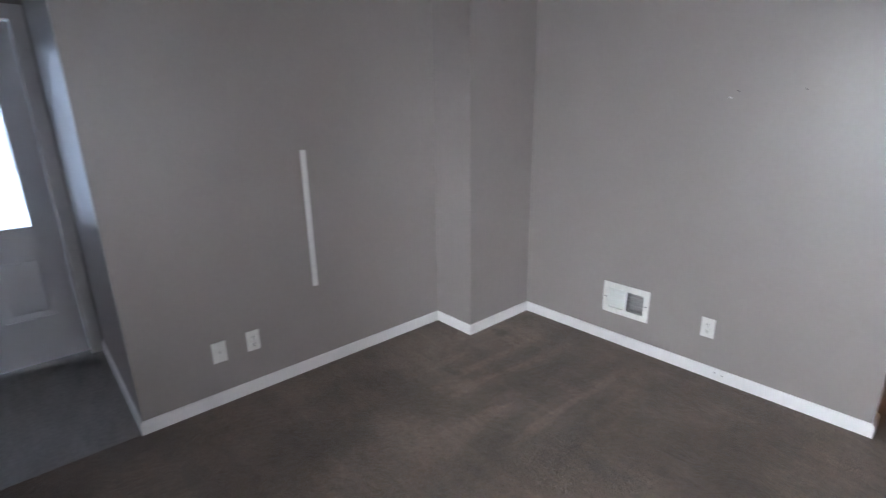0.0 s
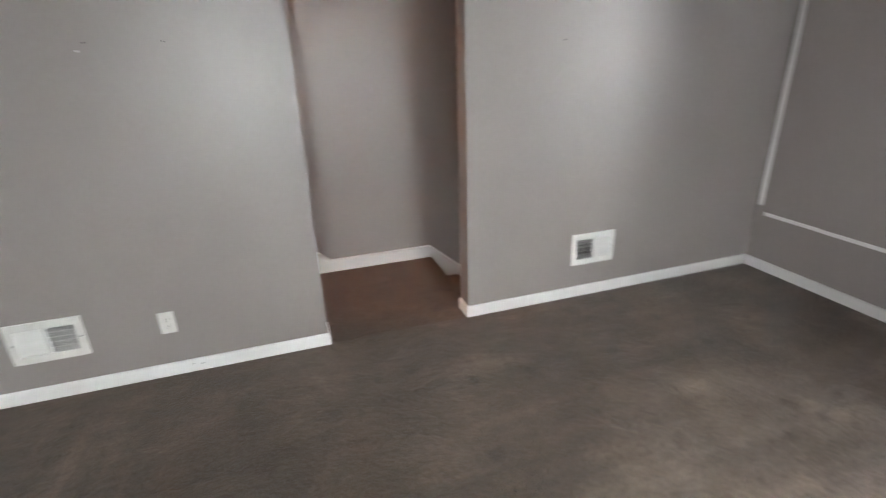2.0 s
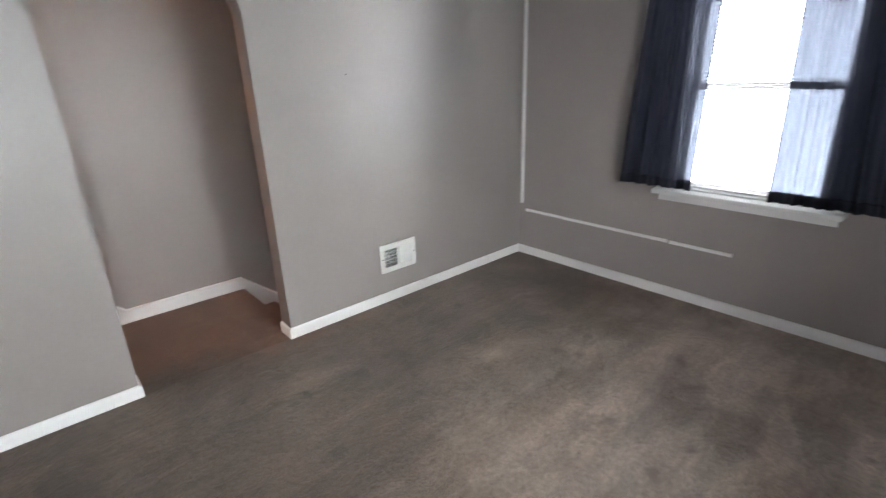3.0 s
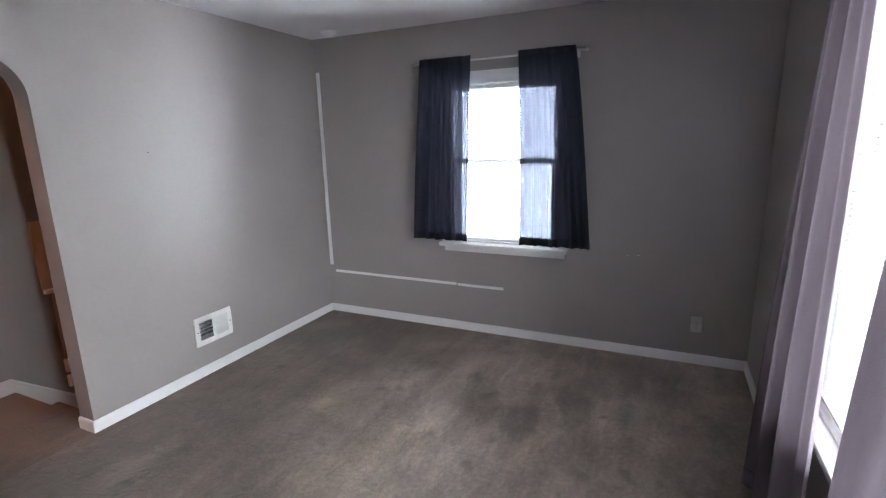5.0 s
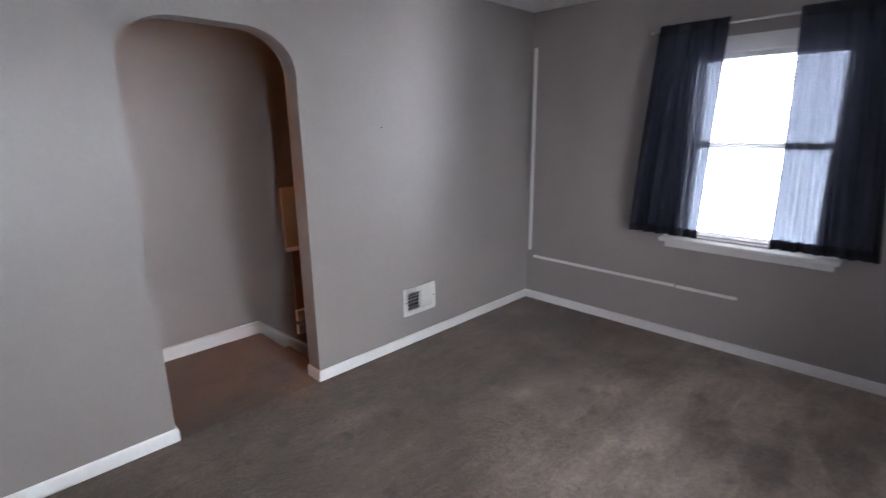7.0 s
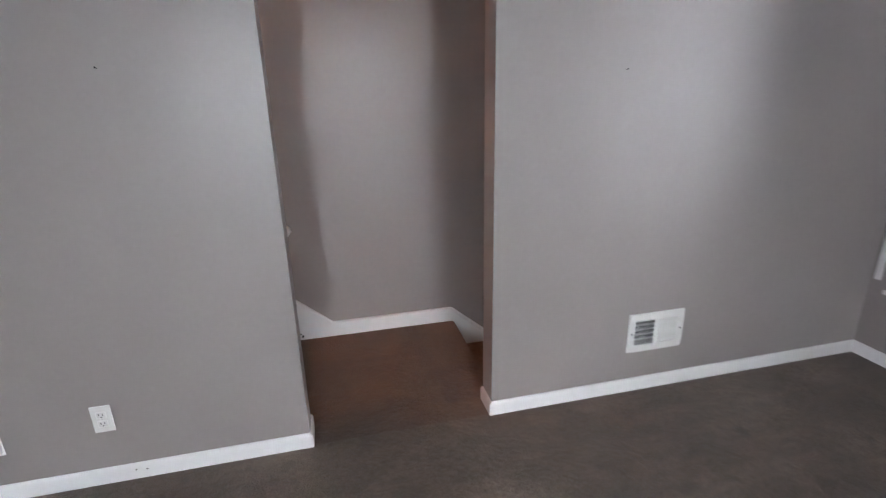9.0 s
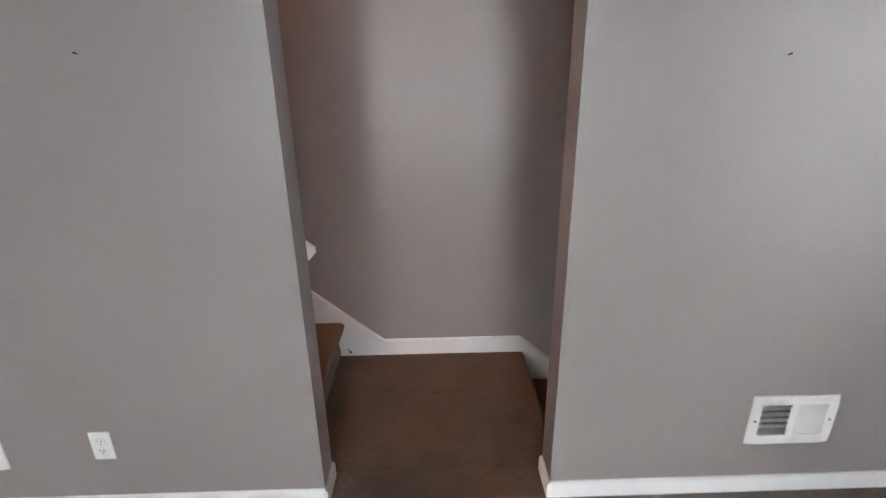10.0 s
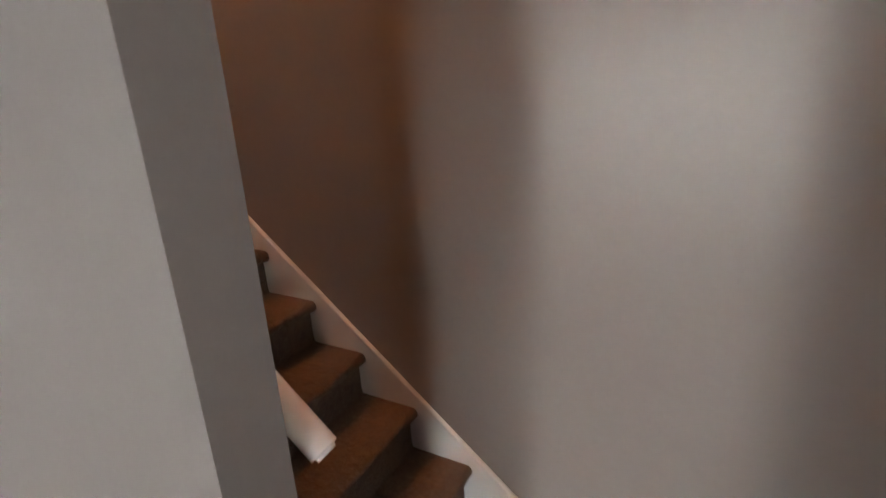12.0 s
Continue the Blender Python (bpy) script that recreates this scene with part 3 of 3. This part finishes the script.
SY = -3.345
rod_2 = thing("curtain_rod", (0.50, SY, 2.27), "thin silver curtain rod over the wide window", "curtain rod")
part("tube", rod(bmesh.new(), (-1.40, 0, 0), (1.38, 0, 0), 0.008), M_METAL, rod_2)
for x in (-1.41, 1.39):
    b = bmesh.new()
    bmesh.ops.create_uvsphere(b, u_segments=14, v_segments=10, radius=0.016, matrix=Matrix.Translation((x, 0, 0)))
    part("finial", b, M_METAL, rod_2)
for x in (-1.30, 1.30):
    b = rod(bmesh.new(), (x, 0.004, -0.012), (x, YS - SY, -0.012), 0.005, 10)
    box(b, x - 0.012, x + 0.012, YS - SY, YS - SY + 0.004, -0.035, 0.02, 0.001)
    part("bracket", b, M_METAL, rod_2)
curtain("long_curtain", pose(0.0, SY, 0.0), (1.26, 1.57), (1.08, 1.82), 0.012, 2.30, 3.2, 0.020, 0.06, 3, M_MAUVE, M_MAUVEHEM,
        "floor-length mauve-grey curtain panel, lit from behind", hem=0.09, group="long curtains", lean=0.03)
curtain("long_curtain", pose(0.0, SY, 0.0), (-0.20, 0.60), (-0.34, 0.72), 0.012, 2.30, 4.2, 0.020, 0.06, 7, M_MAUVE, M_MAUVEHEM,
        "floor-length mauve-grey curtain panel, lit from behind", hem=0.09, group="long curtains", lean=0.03)

# ---- stairs ----
RUN, RISE = 0.2255, 0.188
X1 = -0.121                       # first riser
structure("floor_landing", box(B(X1 - 0.3, 0.885 - RUN - 0.004, 0.0, YB, -0.2, 0.0), 0.885 - RUN - 0.004, 0.885, 0.0, T + 0.002, -0.2, 0.0), M_STAIRCARPET, "brown carpeted landing between the stairs", "floor")


def step_mesh(rise, run, depth, nose=0.038):
    """Carpet-wrapped step: riser at x = 0, tread going to -x at z = rise, rounded nose."""
    r = 0.024
    out = [(0.006, 0.0), (0.0, 0.03), (0.0, rise - 2.2 * r)]
    out += [(nose - r + r * math.cos(a), rise - r + r * math.sin(a)) for a in [radians(-60 + 15 * i) for i in range(11)]]
    out += [(-run - 0.004, rise), (-run - 0.004, 0.0)]
    return prism(bmesh.new(), out, 0.0, depth)


Y0, Y1 = T + 0.002, YB - 0.020
stairs_up = thing("stairs_up", (X1, Y0, 0.0), "brown carpeted stairs climbing behind the wall", "stairs", kind="structure")
me = mesh_of("step", step_mesh(RISE, RUN, Y1 - Y0), M_STAIRCARPET)
for i in range(14):
    s = new("step", me)
    s.parent = stairs_up
    s.matrix_local = pose(-RUN * i, 0, 0.025 + RISE * i)
s = part("first_riser", B(-RUN, 0.0, 0.0, Y1 - Y0, 0.001, 0.025), M_STAIRCARPET, stairs_up)
stairs_down = thing("stairs_down", (0.885, Y0, 0.0), "brown carpeted stairs going down from the landing", "stairs", kind="structure")
for i in range(12):
    s = new("step", me)
    s.parent = stairs_down
    s.matrix_local = pose(RUN * i, 0, -RISE * (i + 1))
structure("wall_landing_front", B(X1 - 3.2, 0.885, Y0 - 0.132, Y0, -0.4, -0.2), M_WALL, "plain wall under the landing", "wall")

# skirt board along the back wall, with a bead on its top edge
SL = RISE / RUN
xa, xb, zt = 0.128, 0.900, 0.088
xl, xr = -3.0, 2.9
upper = [(xl, zt + (xa - xl) * SL), (xa, zt), (xb, zt), (xr, zt - (xr - xb) * SL)]
lower = [(xr, zt - (xr - xb) * SL - 0.30), (xb - 0.03, -0.19), (xa - 0.10, -0.19), (xl, zt + (xa - xl) * SL - 0.32)]
skirt = structure("trim_stair_skirt", prism(bmesh.new(), upper + lower, YB - 0.018, YB + 0.002), M_TRIM, "white painted stair skirt board with a beaded edge", "trim")
b = bmesh.new()
for p, q in zip(upper, upper[1:]):
    rod(b, (p[0], YB - 0.012, p[1]), (q[0], YB - 0.012, q[1]), 0.011, 12)
structure("trim_stair_bead", b, M_TRIM, "white rounded bead on the stair skirt", "trim")

# handrail on the stair side of the arch wall
rail = thing("handrail", (-0.004, T + 0.088, 0.908), "white painted round wooden handrail on the stairs", "handrail")
d = Vector((-1, 0, SL)).normalized()
b = bmesh.new()
rod(b, (0, 0, 0), d * 2.8, 0.031, 24)
bmesh.ops.bevel(b, geom=[e for e in b.edges if len(e.link_faces) == 2 and e.calc_face_angle(0) > 1.2], offset=0.009, segments=3, affect="EDGES")
part("rail", b, M_TRIM, rail)
for t in (0.45, 1.5, 2.5):
    p = d * t
    b = rod(bmesh.new(), p + Vector((0, 0, -0.03)), p + Vector((0, -0.05, -0.07)), 0.008, 10)
    rod(b, p + Vector((0, -0.05, -0.07)), p + Vector((0, -0.087, -0.07)), 0.008, 10)
    rod(b, p + Vector((0, -0.084, -0.07)), p + Vector((0, -0.088, -0.07)), 0.028, 16)
    part("bracket", b, M_TRIM, rail)

# boards on the wall over the lower stairs
panel = thing("wall_board", (1.182, YB, 0.60), "tan wooden board with a pale ragged lower edge", "board")
part("board", B(0.0, 0.36, -0.022, 0.0, 0.03, 0.505, 0.003), M_BOARD, panel)
part("ledge", B(0.004, 0.40, -0.045, 0.0, 0.0, 0.030, 0.006), M_PALEWOOD, panel, "pale wooden lip")
# sheet added for the dark reddish-brown area below the board
part("backing", B(0.05, 0.36, -0.012, 0.0, -0.53, 0.0, 0.002), M_DARKBROWN, panel, "dark reddish-brown backing")
for z0, z1 in ((-0.002, 0.095), (-0.115, -0.030)):
    blk = thing("wall_block", (1.222, YB, z0), "small pale wooden block fixed to the wall", "block", "wall blocks")
    part("block", B(0.0, 0.30, -0.04, 0.0, 0.0, z1 - z0, 0.005), M_PALEWOOD, blk)

# lamp at the head of the stairs
lamp = thing("ceiling_lamp", (-1.75, 0.55, 4.9), "warm glass ceiling lamp over the stairs", "lamp")
b = rod(bmesh.new(), (0, 0, 0), (0, 0, -0.03), 0.11, 24)
part("base", b, M_METAL, lamp)
b = bmesh.new()
bmesh.ops.create_uvsphere(b, u_segments=24, v_segments=12, radius=0.10, matrix=Matrix.Translation((0, 0, -0.075)) @ Matrix.Diagonal((1, 1, 0.55, 1)))
part("shade", b, M_LAMP, lamp, "warm glowing glass shade")
bulb = new("stair_bulb", bpy.data.lights.new("stair_bulb", "POINT"))
bulb.data.energy, bulb.data.color, bulb.data.shadow_soft_size = 135, (1, 0.39, 0.15), 0.07
bulb.matrix_world = pose(-1.75, 0.55, 4.5)

# ---- fittings ----


def register(at):
    """Two-way wall register: frame, two banks of upright fins, damper blades, duct behind. Local x along the wall, -y into the room."""
    ob = thing("wall_register", at, "white steel wall register with louvres, above the baseboard", "vent", "wall registers")
    w, h = 0.154, 0.103
    hs = [(-0.118, -0.010, -0.066, 0.066), (0.010, 0.118, -0.066, 0.066)]
    fr = wall(bmesh.new(), "y", -0.007, 0.0, -w, w, -h, h, hs)
    es = [e for e in fr.edges if all(abs(abs(v.co.x) - w) < 1e-4 or abs(abs(v.co.z) - h) < 1e-4 for v in e.verts) and all(v.co.y < -0.006 for v in e.verts)]
    bmesh.ops.bevel(fr, geom=es, offset=0.005, segments=2, affect="EDGES")
    part("frame", fr, M_PLATE, ob)
    fin = mesh_of("fin", B(-0.0005, 0.0005, -0.009, 0.009, -0.066, 0.066), M_PLATE)
    for (u0, u1, _, _), ang in zip(hs, (-42, 42)):
        for i in range(11):
            f = new("fin", fin)
            f.parent = ob
            f.matrix_local = pose(u0 + (u1 - u0) * (i + 0.5) / 11, 0.004, 0, 0, 0, ang)
    blade = mesh_of("blade", B(-0.118, 0.118, -0.010, 0.010, -0.0012, 0.0012), M_PLATE)
    for i in range(5):
        f = new("damper_blade", blade)
        f.parent = ob
        f.matrix_local = pose(0, 0.026, -0.052 + 0.026 * i, -20)
    duct = bmesh.new()
    box(duct, -0.123, 0.123, 0.050, 0.056, -0.068, 0.068)
    part("duct", duct, M_DUCT, ob, "dark sheet-metal duct behind the louvres")
    for x in (-0.136, 0.136):
        part("screw", rod(bmesh.new(), (x, -0.0095, 0), (x, -0.006, 0), 0.004, 10), M_NAIL, ob)
    return ob


register(pose(VENT1[0], 0.0, VENT1[1]))
register(pose(VENT2[0], 0.0, VENT2[1]))


def outlet(at, label, blank=False):
    ob = thing("wall_outlet", at, label, "outlet", "wall outlets")
    part("cover_plate", B(-0.036, 0.036, -0.006, 0.0, -0.058, 0.058, 0.003), M_PLATE, ob)
    if blank:
        part("jack", rod(bmesh.new(), (0, -0.014, 0), (0, -0.005, 0), 0.006, 12), M_METAL, ob)
    else:
        for z in (-0.0195, 0.0195):
            r = part("receptacle", B(-0.017, 0.017, -0.0085, -0.0055, z - 0.014, z + 0.014, 0.003), M_PLATE, ob)
            for x, hh in ((-0.0065, 0.0045), (0.0065, 0.0036)):
                part("slot", B(x - 0.0012, x + 0.0012, -0.0092, -0.0084, z + 0.003 - hh, z + 0.003 + hh), M_SLOT, r)
            part("slot", rod(bmesh.new(), (0, -0.0092, z - 0.0085), (0, -0.0084, z - 0.0085), 0.0026, 10), M_SLOT, r)
    part("screw", rod(bmesh.new(), (0, -0.0072, 0.0 if not blank else 0.042), (0, -0.0055, 0.0 if not blank else 0.042), 0.003, 10), M_METAL, ob)
    return ob


outlet(pose(-0.757, 0.0, 0.297), "white duplex outlet on the taupe wall")
outlet(pose(XE, -3.113, 0.290, 0, 0, -90), "white duplex outlet under the window wall")
outlet(pose(XW, -1.959, 0.306, 0, 0, 90), "white duplex outlet beside a jack plate")
outlet(pose(XW, -2.139, 0.300, 0, 0, 90), "white cable jack plate beside an outlet", True)


def raceway(name, label, runs):
    ob = thing(name, runs[0][0], label, "cable cover")
    o = Vector(runs[0][0])
    for a, b in runs:
        a, b = Vector(a) - o, Vector(b) - o
        lo, hi = [min(p, q) for p, q in zip(a, b)], [max(p, q) for p, q in zip(a, b)]
        part("cover", B(lo[0], hi[0], lo[1], hi[1], lo[2], hi[2], 0.003), M_TRIM, ob)
    return ob


raceway("cable_cover", "white vertical cable cover on the bare wall", [((XW, -1.577, 0.523), (XW + 0.012, -1.547, 1.308))])
raceway("cable_cover", "white upright cable cover in the room corner",
        [((XE, -0.052, 0.455), (XE - 0.013, -0.022, 1.30)), ((XE, -0.052, 1.302), (XE - 0.013, -0.022, 2.168))])
raceway("cable_cover", "white cable cover running low along the window wall",
        [((XE, -0.08, 0.388), (XE - 0.012, -0.468, 0.410)), ((XE, -0.472, 0.386), (XE - 0.012, -1.312, 0.408)), ((XE, -1.324, 0.383), (XE - 0.012, -1.722, 0.405))])

smoke = thing("smoke_detector", (2.85, -0.317, H), "round white smoke detector on the ceiling", "smoke detector")
b = rod(bmesh.new(), (0, 0, 0), (0, 0, -0.012), 0.066, 28)
part("base", b, M_PLATE, smoke)
b = rod(bmesh.new(), (0, 0, -0.012), (0, 0, -0.034), 0.058, 28, 0.046)
bmesh.ops.bevel(b, geom=[e for e in b.edges if e.calc_face_angle(0) > 0.9], offset=0.006, segments=3, affect="EDGES")
part("cover", b, M_PLATE, smoke)

for x in (-0.499, -0.781):
    nail = thing("wall_nail", (x, 0.0, 1.571), "small dark nail stuck in the taupe wall", "nail", "wall nails")
    b = rod(bmesh.new(), (0, 0.0, 0), (0, -0.012, 0.002), 0.0022, 8)
    rod(b, (0, -0.011, 0.002), (0, -0.0135, 0.002), 0.003, 10)
    part("nail", b, M_NAIL, nail)

# small marks
nail = thing("wall_nail", (1.397, 0.0, 1.543), "small dark nail stuck in the taupe wall", "nail", "wall nails")
part("nail", rod(rod(bmesh.new(), (0, 0.0, 0), (0, -0.010, 0.002), 0.002, 8), (0, -0.009, 0.002), (0, -0.012, 0.002), 0.003, 10), M_NAIL, nail)


def dab(name, at, label, mat, w, h, seed, category="mark"):
    """A thin uneven dab on a wall: local x along it, -y into the room."""
    rnd = random.Random(seed)
    n = 14
    out = [(w * math.cos(a) * rnd.uniform(0.7, 1.1), h * math.sin(a) * rnd.uniform(0.7, 1.1)) for a in [6.283 * i / n for i in range(n)]]
    ob = tagged(new(name, mesh_of(name, prism(bmesh.new(), out, -0.0018, 0.0), mat)), label, category)
    ob.matrix_world = at
    return ob


dab("filler_spot", pose(-0.815, 0.0, 1.542), "dab of pale filler on the taupe wall", M_PUTTY, 0.008, 0.004, 1)
dab("filler_spot", pose(XE, -2.711, 0.748, 0, 0, -90), "dab of pale filler on the window wall", M_PUTTY, 0.006, 0.005, 2)
dab("filler_spot", pose(XE, -2.640, 0.742, 0, 0, -90), "dab of pale filler on the window wall", M_PUTTY, 0.006, 0.003, 3)
dab("scuff_mark", pose(-0.685, -BT, 0.045), "dark scuff on the white baseboard", M_SCUFF, 0.004, 0.003, 4)
dab("scuff_mark", pose(-0.645, -BT, 0.040), "dark scuff on the white baseboard", M_SCUFF, 0.006, 0.002, 5)
dab("skirt_notch", pose(-0.062, YB - 0.018, 0.024), "dark notch in the white stair skirt", M_SLOT, 0.008, 0.009, 6)
dab("skirt_notch", pose(-0.072, YB - 0.018, 0.040), "dark notch in the white stair skirt", M_SLOT, 0.005, 0.006, 7)
